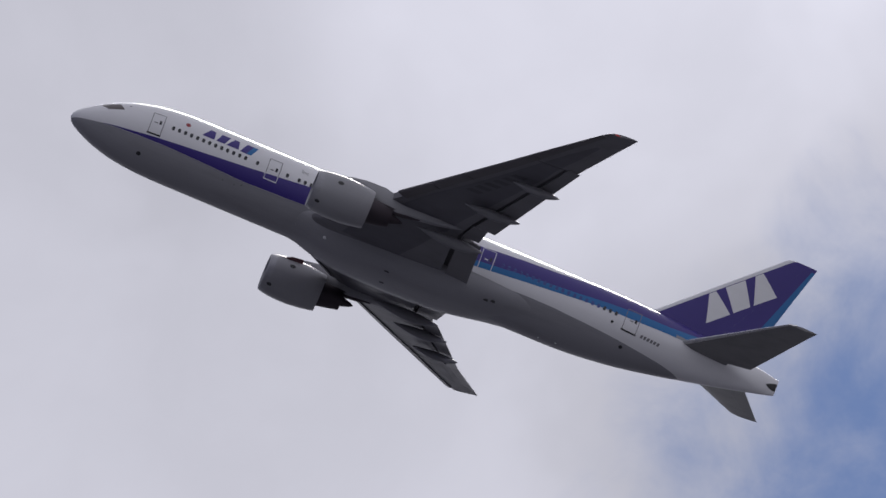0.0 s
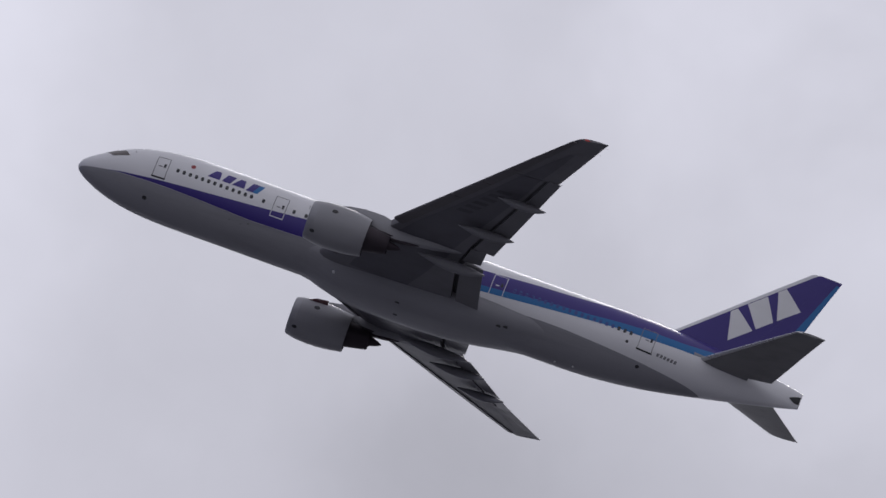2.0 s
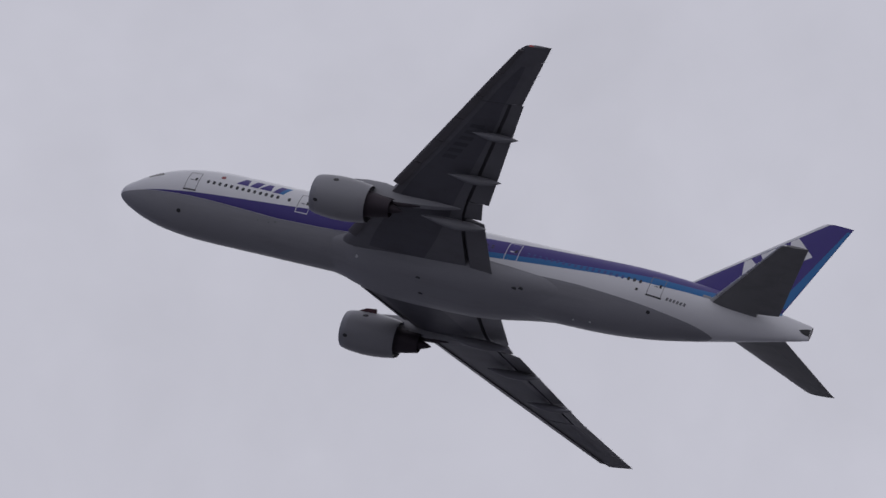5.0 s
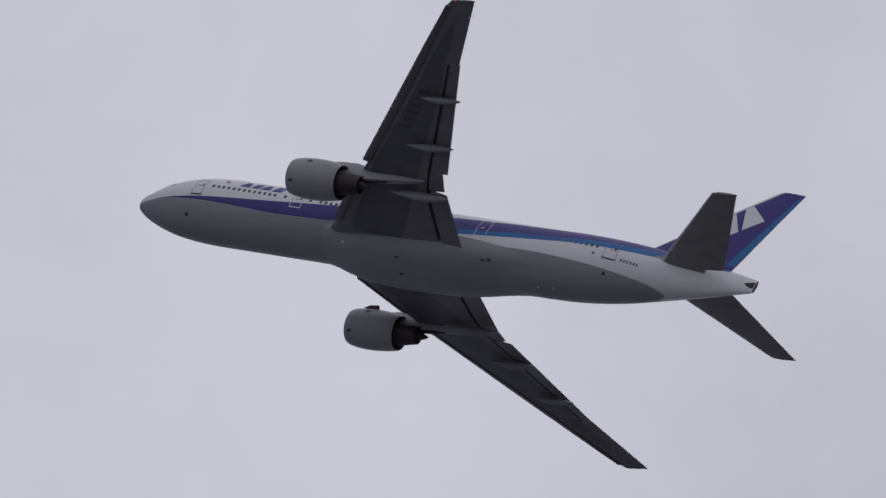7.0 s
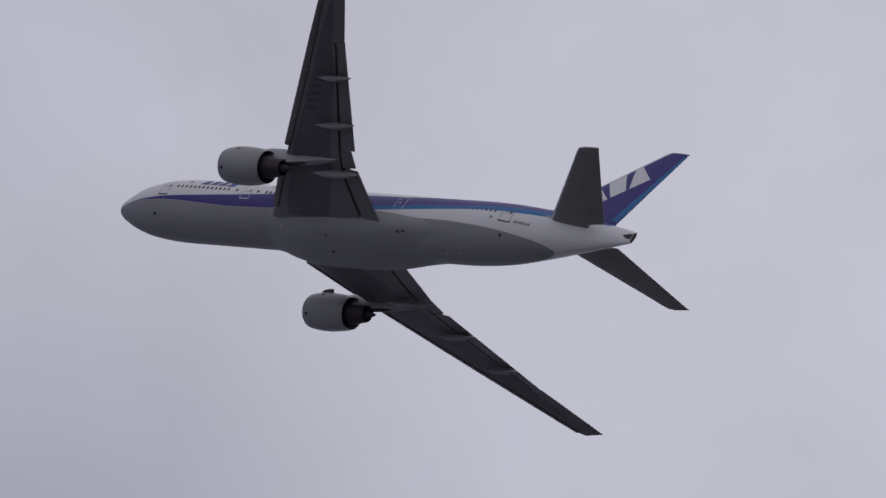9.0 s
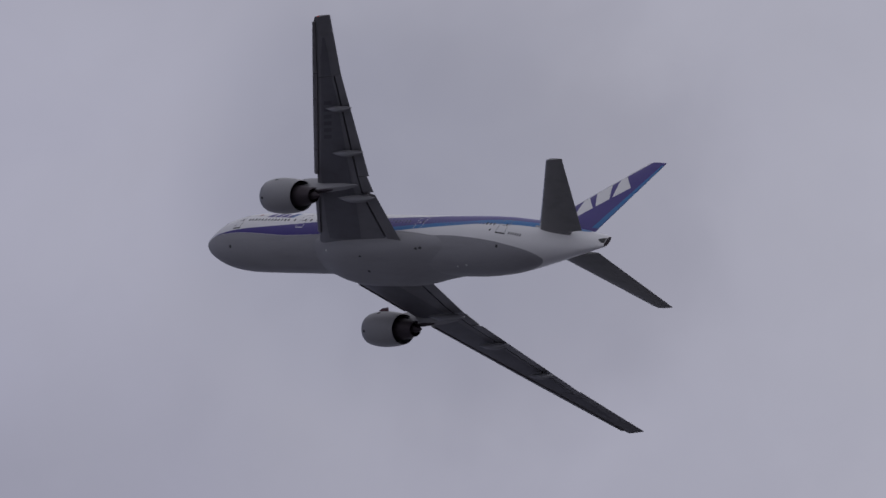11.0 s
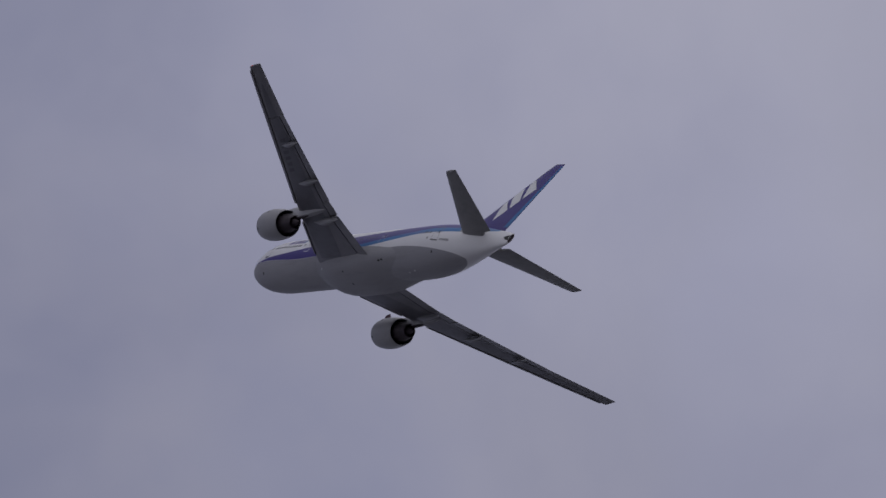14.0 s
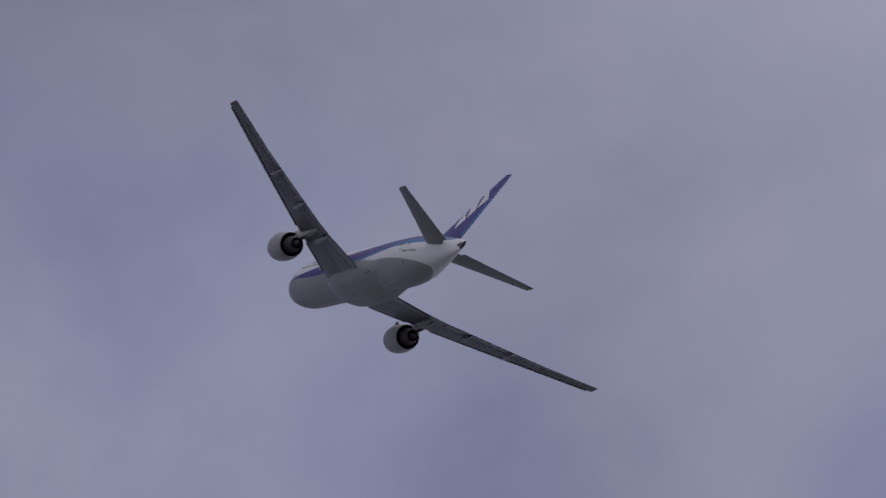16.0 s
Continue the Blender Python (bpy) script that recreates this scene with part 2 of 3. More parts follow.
def part(name, verts, faces, mat, parent, label="", angle=35.0):
    me = bpy.data.meshes.new(name)
    me.from_pydata(verts, [], faces)
    bm = bmesh.new()
    bm.from_mesh(me)
    bmesh.ops.remove_doubles(bm, verts=bm.verts, dist=1e-5)
    bmesh.ops.recalc_face_normals(bm, faces=bm.faces)
    for f in bm.faces:
        f.smooth = True
    for e in bm.edges:
        if len(e.link_faces) == 2 and e.calc_face_angle(0) > radians(angle):
            e.smooth = False
    bm.to_mesh(me)
    bm.free()
    me.materials.append(mat)
    ob = new(name, me)
    ob.parent = parent
    return tagged(ob, label)


def share(name, data, parent, m=None, label=""):
    ob = new(name, data)
    ob.parent = parent
    if m:
        ob.matrix_basis = m
    return tagged(ob, label)


def loft(rings, close=True, cap=True):
    """Verts and faces of a tube through equal rings."""
    n = len(rings[0])
    verts = [p for r in rings for p in r]
    faces = []
    for k in range(len(rings) - 1):
        for j in range(n if close else n - 1):
            a, b = k * n + j, k * n + (j + 1) % n
            faces.append((a, b, b + n, a + n))
    if cap:
        faces += [tuple(range(n)), tuple(range((len(rings) - 1) * n, len(rings) * n))]
    return verts, faces


airliner = new("airliner")
airliner.empty_display_size = 5
tagged(airliner, "white twin-engine jet airliner with deep blue stripes, climbing in flight", "airliner")

# fuselage outline: top, bottom and half width by station
TOP = [(0, -0.72), (0.15, -0.36), (0.5, 0.02), (1, 0.42), (2, 1.06), (3, 1.64), (4, 2.11), (5, 2.46), (6.5, 2.84), (8, 3.06),
       (10, 3.19), (44, 3.2), (48, 3.2), (52, 3.09), (56, 2.78), (59, 2.42), (61, 2.14), (62.6, 1.88), (63.15, 1.74)]
BOTTOM = [(0, -0.72), (0.15, -1.06), (0.5, -1.36), (1, -1.66), (2, -2.1), (3, -2.43), (4, -2.68), (5, -2.85), (6.5, -3.01), (8, -3.08),
          (10, -3.1), (42.5, -3.1), (46, -3.0), (50, -2.56), (53, -2.03), (56, -1.42), (59, -0.76), (61, -0.27), (62.6, 0.15), (63.15, 0.32)]
WIDTH = [(0, 0.0), (0.15, 0.42), (0.5, 0.86), (1, 1.18), (2, 1.72), (3, 2.14), (4, 2.46), (5, 2.69), (6.5, 2.92), (8, 3.04), (10, 3.1),
         (45, 3.1), (48, 2.98), (50, 2.78), (53, 2.3), (56, 1.72), (59, 1.1), (61, 0.68), (62.6, 0.36), (63.15, 0.24)]


def section(s):
    t, b = lerp(TOP, s), lerp(BOTTOM, s)
    return (t + b) / 2, (t - b) / 2, lerp(WIDTH, s)


def hull(s, a, out=0.0):
    """Point of the skin at station s, a degrees from the crown towards port."""
    c, h, w = section(s)
    n = Vector((0, math.sin(radians(a)) * max(h, 1e-6), math.cos(radians(a)) * max(w, 1e-6))).normalized() * out
    return at(s, w * math.sin(radians(a)) + n.y, c + h * math.cos(radians(a)) + n.z)


def lean(s, z):
    """Degrees from the crown at which the skin has the height z."""
    c, h, w = section(s)
    return math.degrees(math.acos(max(-1, min(1, (z - c) / max(h, 1e-6)))))


def strip(outline, side, out, steps):
    n = len(outline) // 2
    low, top = outline[:n], outline[n:][::-1]
    rings = []
    for (s0, z0), (s1, z1) in zip(low, top):
        rings.append([hull(s0 + (s1 - s0) * k / steps, side * lean(s0 + (s1 - s0) * k / steps, z0 + (z1 - z0) * k / steps), out) for k in range(steps + 1)])
    return loft(rings, close=False, cap=False)


def patch(name, outline, mat, parent, label="", side=1, out=0.010, steps=1):
    """A painted or fitted shape on the skin from (s, z) corners, in strips between the first and second half of its outline."""
    return part(name, *strip(outline, side, out, steps), mat, parent, label)


def band(name, s0, s1, low, top, mat, parent, label="", side=1, out=0.008, step=0.5, rows=8, ease=1.0):
    """A painted band along the skin between the heights low(s) and top(s)."""
    n = max(2, int((s1 - s0) / step))
    rings = []
    for k in range(n + 1):
        s = s0 + (s1 - s0) * (k / n) ** ease
        a0, a1 = lean(s, low(s)), lean(s, top(s))
        rings.append([hull(s, side * (a0 + (a1 - a0) * j / rows), out) for j in range(rows + 1)])
    verts, faces = loft(rings, close=False, cap=False)
    return part(name, verts, faces, mat, parent, label)


def lettering(name, words, s, z, size, mat, parent, label):
    """Painted words on the port skin, reading aft from station s on the line z."""
    curve = bpy.data.curves.new(name, "FONT")
    curve.body, curve.size = words, size
    holder = bpy.data.objects.new(name, curve)
    flat = holder.to_mesh()
    verts = [hull(s + v.co.x, lean(s, z + v.co.y), 0.02) for v in flat.vertices]
    faces = [tuple(f.vertices) for f in flat.polygons]
    holder.to_mesh_clear()
    bpy.data.objects.remove(holder)
    return part(name, verts, faces, mat, parent, label)


def make_fuselage():
    stations = [0.02, 0.06, 0.12, 0.22, 0.36, 0.55, 0.8, 1.1, 1.5, 2, 2.5, 3, 3.5, 4, 4.6, 5.2, 6, 7, 8, 9, 10] + \
               [10 + i * 1.5 for i in range(1, 23)] + [44 + i * 0.75 for i in range(1, 25)] + [62.4, 62.75, 63.15]
    rings = [[hull(s, 360 * j / 64) for j in range(64)] for s in stations]
    body = part("fuselage", *loft(rings), WHITE, airliner, "glossy white painted fuselage")
    # painted bands, both sides
    front_top = [(2.6, -1.05), (5, -0.98), (8, -0.80), (10.3, -0.64), (15.2, -0.26), (18.7, 0.06), (21, 0.3), (28, 0.83), (33, 1.2), (35, 1.36), (37, 1.53), (39.4, 1.8), (41.9, 1.99), (43.8, 2.18), (46.5, 2.52)]
    front_low = [(2.6, -1.06), (5, -1.16), (8, -1.22), (10.3, -1.28), (15.2, -1.46), (19, -1.38), (21, -1.3), (25, -0.95), (33, -0.3), (35.5, -0.06), (37.6, 0.12), (40, 0.40), (42.3, 0.58), (44.7, 0.77), (47, 1.05), (49.6, 1.30), (52.8, 1.5), (55, 1.85), (58, 2.3)]
    blue_low = [(29, -1.12), (35.3, -0.6), (37.9, -0.38), (40.5, -0.14), (42.5, 0.03), (44.6, 0.22), (47.3, 0.45), (50, 0.56), (52.2, 0.76), (54, 0.87), (56, 1.0), (58.5, 1.45), (60.5, 1.8)]
    grey_top = [(0.03, -1.0), (2.6, -1.08), (5, -1.18), (8, -1.24), (10.3, -1.30), (15.2, -1.48), (19, -1.40), (24, -1.15), (38, -1.26), (41, -1.2), (43, -1.22), (45.2, -1.33), (48, -1.43), (50.8, -1.52), (53.1, -1.555), (54.3, -1.60), (54.8, -1.62), (55.1, -1.62)]

    def crown(s):
        c, h, w = section(s)
        return c + h * 0.9999

    def grey_low(s):
        c, h, w = section(s)
        return c - h
    for side in (1, -1):
        band("stripe", 2.6, 46.5, lambda s: straight(front_low, s), lambda s: straight(front_top, s), PURPLE, body, "deep violet-blue painted stripe", side, out=0.014)
        band("tail_stripe", 46.5, 58.0, lambda s: straight(front_low, s), lambda s: min(crown(s), 2.52 + 0.17 * (s - 46.5)), PURPLE, body, "deep violet-blue painted stripe", side, out=0.014)
        band("light_stripe", 29, 60.3, lambda s: straight(blue_low, s), lambda s: min(straight(front_low, s) + 0.06, crown(s)), LIGHT_BLUE, body, "light blue painted stripe", side)
        band("belly_paint", 0.03, 55.1, grey_low, lambda s: max(straight(grey_top, s), grey_low(s) + 0.002), BELLY, body, "grey painted belly", side, out=0.006, rows=14, step=0.16, ease=2.0)
    # cockpit glazing, three panes a side
    for side in (1, -1):
        for a0, a1, s0, s1, skew in ((2, 21, 1.72, 2.42, 0.15), (23, 42, 1.85, 2.8, 0.2), (44, 67, 2.0, 3.42, 0.62)):
            rings = []
            for k in range(5):
                a = a0 + (a1 - a0) * k / 4
                d = skew * k / 4
                rings.append([hull(s0 + d + (s1 - s0 - (0.12 * k / 4)) * j / 5, side * a, 0.012) for j in range(6)])
            part("cockpit_window", *loft(rings, close=False, cap=False), COCKPIT_GLASS, body, "dark brownish cockpit window pane")
    # cabin windows: one rounded pane shape, shared
    proto = []
    for k in range(12):
        q = 2 * math.pi * k / 12
        sx, sz = math.copysign(abs(math.cos(q)) ** 0.6, math.cos(q)), math.copysign(abs(math.sin(q)) ** 0.6, math.sin(q))
        proto.append((0.135 * sx, 0.012, 0.195 * sz))
    back = [(x * 0.9, -0.05, z * 0.9) for x, y, z in proto]
    pane = part("cabin_window", *loft([proto, back]), GLASS, body)
    rows = [8.2 + 0.54 * k for k in range(13)] + [15.75, 18.44, 19.5] + [20.04 + 0.54 * k for k in range(28)]
    aft = [37.9 + 0.54 * k for k in range(20)]
    dim = pane.data.copy()
    dim.materials.clear()
    dim.materials.append(AFT_GLASS)
    first = True
    for side in (1, -1):
        for s in rows + aft:
            a = lean(s, 0.44)
            x, y, z = hull(s, side * a)
            c, h, w = section(s)
            tip = 90 - math.degrees(math.atan2(w * math.cos(radians(a)), h * math.sin(radians(a)))) - 90
            m = pose(x, y, z, -tip if side > 0 else 180 + tip, 0, 0)
            if first:
                pane.matrix_basis, first = m, False
            else:
                share("cabin_window", dim if 37 < s < 46.9 else pane.data, body, m)
    # doors: raised seam, small pane and handle
    for side in (1, -1):
        for s0, s1, z0, z1, seam in ((6.26, 7.38, -0.70, 1.32, SEAL), (16.62, 17.78, -0.62, 1.42, SEAL), (35.9, 37.1, -0.60, 1.40, PALE), (49.0, 50.3, -0.62, 1.42, SEAL)):
            e = 0.055
            verts, faces = [], []
            for o in ([(s0, z0), (s0 + e, z0), (s0 + e, z1), (s0, z1)], [(s1 - e, z0), (s1, z0), (s1, z1), (s1 - e, z1)],
                      [(s0, z0), (s1, z0), (s1, z0 + e), (s0, z0 + e)], [(s0, z1 - e), (s1, z1 - e), (s1, z1), (s0, z1)]):
                v, f = strip(o, side, 0.016, 8)
                faces += [tuple(i + len(verts) for i in q) for q in f]
                verts += v
            door = part("door", verts, faces, seam, body, "closed cabin door with a dark seam" if seam is SEAL else "closed cabin door with a pale seam")
            patch("door_window", [(s1 - 0.42, 0.30), (s1 - 0.22, 0.30), (s1 - 0.22, 0.66), (s1 - 0.42, 0.66)], GLASS, door, "", side, 0.018, 2)
            patch("door_handle", [(s1 - 0.85, 0.32), (s1 - 0.52, 0.32), (s1 - 0.52, 0.42), (s1 - 0.85, 0.42)], SEAL if seam is SEAL else PALE, door, "", side, 0.018, 1)
            if s0 in (6.26, 49.0):
                patch("door_sill", [(s0 - 0.04, z0 - 0.04), (s1 + 0.04, z0 - 0.04), (s1 + 0.04, z0 + 0.10), (s0 - 0.04, z0 + 0.10)], DARK, door, "dark strip at the door's foot", side, 0.020, 2)
            if s0 == 16.62:
                patch("door_sill", [(s0, z0), (s1, z0), (s1, z0 + 0.09), (s0, z0 + 0.09)], PALE, door, "pale strip at the door's foot", side, 0.020, 2)
                for a in (s0, s1 - e):
                    patch("door_edge", [(a, z0), (a + e, z0), (a + e, -0.06), (a, -0.06)], PALE, door, "", side, 0.020, 3)
    # title on the front: plain slanted blocks and a flag shape
    for o, m in (([(10.62, 0.92), (11.70, 0.92), (11.66, 1.80), (11.22, 1.80)], PURPLE),
                 ([(11.88, 0.92), (12.62, 0.92), (12.98, 1.80), (12.24, 1.80)], PURPLE),
                 ([(12.78, 0.92), (13.86, 0.92), (13.80, 1.80), (13.36, 1.80)], PURPLE),
                 ([(14.02, 0.86), (14.60, 0.86), (15.05, 1.86), (14.47, 1.86)], PURPLE),
                 ([(14.60, 0.86), (15.02, 0.86), (15.47, 1.86), (15.05, 1.86)], LIGHT_BLUE)):
        patch("title_block", o, m, body, "plain painted block of the title", 1, 0.012, 6)
    lettering("slogan", "Ins", 19.45, 1.24, 0.56, SEAL, body, "small dark painted lettering")
    for k in range(6):
        s = 50.72 + 0.31 * k
        patch("registration_bar", [(s, -0.58), (s + 0.2, -0.58), (s + 0.26, -0.30), (s + 0.06, -0.30)], SEAL, body, "small dark painted bar", 1, 0.012, 2)

    def disc(name, s, z, r, m, label, rz=None):
        rings = []
        for rr in (0.02, r * 0.6, r):
            rings.append([hull(s + rr * math.cos(q * math.pi / 8), lean(s, z) + math.degrees((rz or rr) / r * rr * math.sin(q * math.pi / 8) / 3.0), 0.014) for q in range(16)])
        part(name, *loft(rings, cap=False), m, body, label)
    disc("flag_disc", 9.28, 1.32, 0.21, RED, "red painted disc")
    disc("outflow_valve", 6.3, -2.35, 0.2, DARK, "dark round port")
    disc("static_port", 4.3, 1.2, 0.09, SEAL, "small grey port")
    disc("outflow_valve", 48.07, -0.37, 0.13, DARK, "dark round port")
    disc("outflow_valve", 49.54, -1.8, 0.17, DARK, "dark round port")
    disc("static_port", 15.2, -1.75, 0.08, SEAL, "small grey port")
    for s in (13.6, 14.6):
        disc("static_port", s, -1.9, 0.06, SEAL, "small grey port")
    # small pale lights under the body
    for s, a, r, m, label in ((42.95, 176.2, 0.10, PALE, "small pale belly light"), (44.49, 172.9, 0.10, PALE, "small pale belly light")):
        dome = []
        for k in range(5):
            q = math.pi / 2 * k / 4
            dome.append([Vector(hull(s + r * math.cos(q) * math.cos(u * math.pi / 5), a + math.degrees(r * math.cos(q) * math.sin(u * math.pi / 5) / 3.1), 0.9 * r * math.sin(q) - 0.02)) for u in range(10)])
        part("belly_light", *loft(dome), m, body, label)
    # tail cone exhaust
    patch("exhaust_opening", [(62.2, 0.86), (62.5, 0.68), (62.8, 0.6), (63.12, 0.62), (63.12, 1.32), (62.8, 1.22), (62.5, 1.08), (62.2, 0.92)], DARK, body, "dark exhaust opening of the tail cone", 1, 0.02, 4)
    end = [hull(63.15, 360 * j / 24) for j in range(24)]
    inner = [at(62.6, y * 0.8, 1.03 + (z - 1.03) * 0.8) for x, y, z in end]
    rim = [at(63.16, y * 0.93, 1.03 + (z - 1.03) * 0.93) for x, y, z in end]
    part("exhaust_pipe", *loft([rim, inner], cap=True), HOT_METAL, body, "dark metal exhaust pipe")
    # blade antennas along the crown and belly
    for s, z, tall in ((9.5, 3.05, 0.35), (14.0, 3.08, 0.3), (28.0, 3.08, 0.35)):
        blade = []
        for h, c0, c1, w in ((0, 0, 0.42, 0.03), (0.7, 0.16, 0.42, 0.02), (1, 0.22, 0.4, 0.006)):
            blade.append([at(s + c0, 0, z + tall * h), at(s + (c0 + c1) / 2, w, z + tall * h), at(s + c1, 0, z + tall * h), at(s + (c0 + c1) / 2, -w, z + tall * h)])
        part("blade_antenna", *loft(blade), PALE if z > 0 else BELLY, body, "small blade antenna")
    return body


fuselage = make_fuselage()


def make_belly_fairing():
    """The bulge that joins the wings to the body."""
    rings = []
    for s, k, drop in ((20.6, 0.0, 0.0), (21.4, 0.14, 0.10), (22.4, 0.34, 0.40), (23.6, 0.56, 0.66), (25.2, 0.82, 0.82), (26.6, 0.94, 0.84), (28.0, 1.0, 0.82), (31, 1.0, 0.80), (33.5, 1.0, 0.70),
                       (35.2, 0.93, 0.48), (36.8, 0.76, 0.25), (38.2, 0.52, 0.06), (39.6, 0.28, -0.08), (41.0, 0.08, -0.16), (42.0, 0.0, -0.24)):
        ring = []
        wide, low, power = 2.62 + 0.86 * k, 3.08 + drop, 1.0 - 0.28 * k
        for j in range(41):
            q = math.pi * j / 40
            x, y = math.cos(q), math.sin(q)
            ring.append(at(s, wide * math.copysign(abs(x) ** power, x), -1.25 - (low - 1.25) * abs(y) ** power if y > 0 else -1.25))
        ring += [at(s, -wide * 0.5, -1.0), at(s, wide * 0.5, -1.0)]
        rings.append(ring)
    ob = part("belly_fairing", *loft(rings), BELLY, airliner, "grey bulged fairing under the wing roots")
    for s, y, z in ((29.08, 1.96, -3.66), (29.13, 0.05, -3.87), (37.6, 2.31, -2.76), (38.2, 2.31, -2.64)):
        ring = [[at(s + r * math.cos(q * math.pi / 6), y + 0.7 * r * math.sin(q * math.pi / 6), z + h) for q in range(12)] for r, h in ((0.24, 0.12), (0.22, -0.03), (0.1, -0.035))]
        part("vent", *loft(ring), DARK, ob, "small dark belly vent")
    ring = [[at(23.25 + r * math.cos(q * math.pi / 6), 2.2 + r * math.sin(q * math.pi / 6), -3.09 + h) for q in range(12)] for r, h in ((0.14, 0.15), (0.13, -0.05), (0.06, -0.10))]
    part("belly_light", *loft(ring), PALE, ob, "small pale belly light")
    return ob


make_belly_fairing()

# ---- wings ----
LEAD = [(1.5, 20.8), (3.0, 21.75), (10.0, 26.2), (25.0, 36.32), (30.05, 39.8), (30.45, 40.25)]
TRAIL = [(1.5, 35.7), (3.0, 35.6), (9.0, 35.2), (11.0, 35.45), (23.2, 39.4), (30.45, 42.45)]
LEAD_Z = [(1.5, -1.9), (3.0, -1.75), (10.0, -0.78), (20.0, 0.95), (30.45, 2.85)]
TRAIL_Z = [(1.5, -2.5), (3.0, -2.2), (11.0, -0.66), (23.2, 1.66), (30.45, 3.13)]
THICK = [(1.5, 0.14), (3.0, 0.135), (10, 0.115), (30.45, 0.095)]
BOX_FRONT = [(3.4, 0.17), (5.0, 0.15), (13.0, 0.14), (22.3, 0.27), (25.6, 0.33), (27.9, 0.44)]
BOX_REAR = [(3.4, 0.545), (6.0, 0.60), (7.25, 0.62), (8.84, 0.675), (13.3, 0.685), (21.2, 0.70), (22.4, 0.66), (25.6, 0.64), (27.9, 0.56)]
SLOT = [(1.5, 33.25), (7.5, 32.95), (9.0, 33.1), (11.0, 33.65), (23.2, 38.25)]


def wing_point(y, c, up, side=1, dz=0.0, ds=0.0, slim=1.0):
    """Point at chord fraction c of the wing at y; up 1 above, -1 below."""
    a, b = straight(LEAD, y), straight(TRAIL, y)
    za, zb = straight(LEAD_Z, y), straight(TRAIL_Z, y)
    chord = b - a
    t = 5 * straight(THICK, y) * (0.2969 * math.sqrt(max(c, 0)) - 0.126 * c - 0.3516 * c * c + 0.2843 * c**3 - 0.1020 * c**4) * chord
    camber = 0.012 * chord * math.sin(math.pi * min(1, c))
    z = za + (zb - za) * c + camber + up * max(t, 0.012) * (1.05 if up > 0 else 0.9) * slim
    return at(a + chord * c + ds, side * y, z + dz)


def foil(ys, c0, c1, side=1, n=10, dz=0.0, ds=0.0, slim=1.0, bend=None):
    """A closed piece of the wing between two chord fractions, each a function of y."""
    rings = []
    for y in ys:
        a, b = c0(y), c1(y)
        cs = [a + (b - a) * (0.5 - 0.5 * math.cos(math.pi * k / n)) for k in range(n + 1)]
        ring = [wing_point(y, c, 1, side, dz, ds, slim) for c in cs] + [wing_point(y, c, -1, side, dz, ds, slim) for c in reversed(cs)]
        if bend:
            hinge = Vector(wing_point(y, a, -1, side, dz, ds, slim))
            q = radians(bend)
            out = []
            for p in ring:
                d = Vector(p) - hinge
                out.append(tuple(hinge + Vector((d.x * math.cos(q) + d.z * math.sin(q) * 0, d.y, d.z + d.x * math.tan(q)))))
            ring = out
        rings.append(ring)
    return loft(rings)


def spread(a, b, n):
    return [a + (b - a) * k / n for k in range(n + 1)]


def frac(y, s):
    a, b = straight(LEAD, y), straight(TRAIL, y)
    return (s - a) / (b - a)


def canoe(name, y, s0, s1, z0, z1, wide, deep, side, mat, parent, label):
    rings = []
    n = 16
    for k in range(n + 1):
        u = k / n
        r = max(0.04, math.sin(math.pi * min(1, u ** 1.2 * 0.97 + 0.015)) ** 0.8)
        zc = z0 + (z1 - z0) * u
        rings.append([at(s0 + (s1 - s0) * u, side * y + wide * r * math.cos(q * math.pi / 8), zc - deep * r * 0.35 + deep * r * math.sin(q * math.pi / 8)) for q in range(16)])
    return part(name, *loft(rings), mat, parent, label)


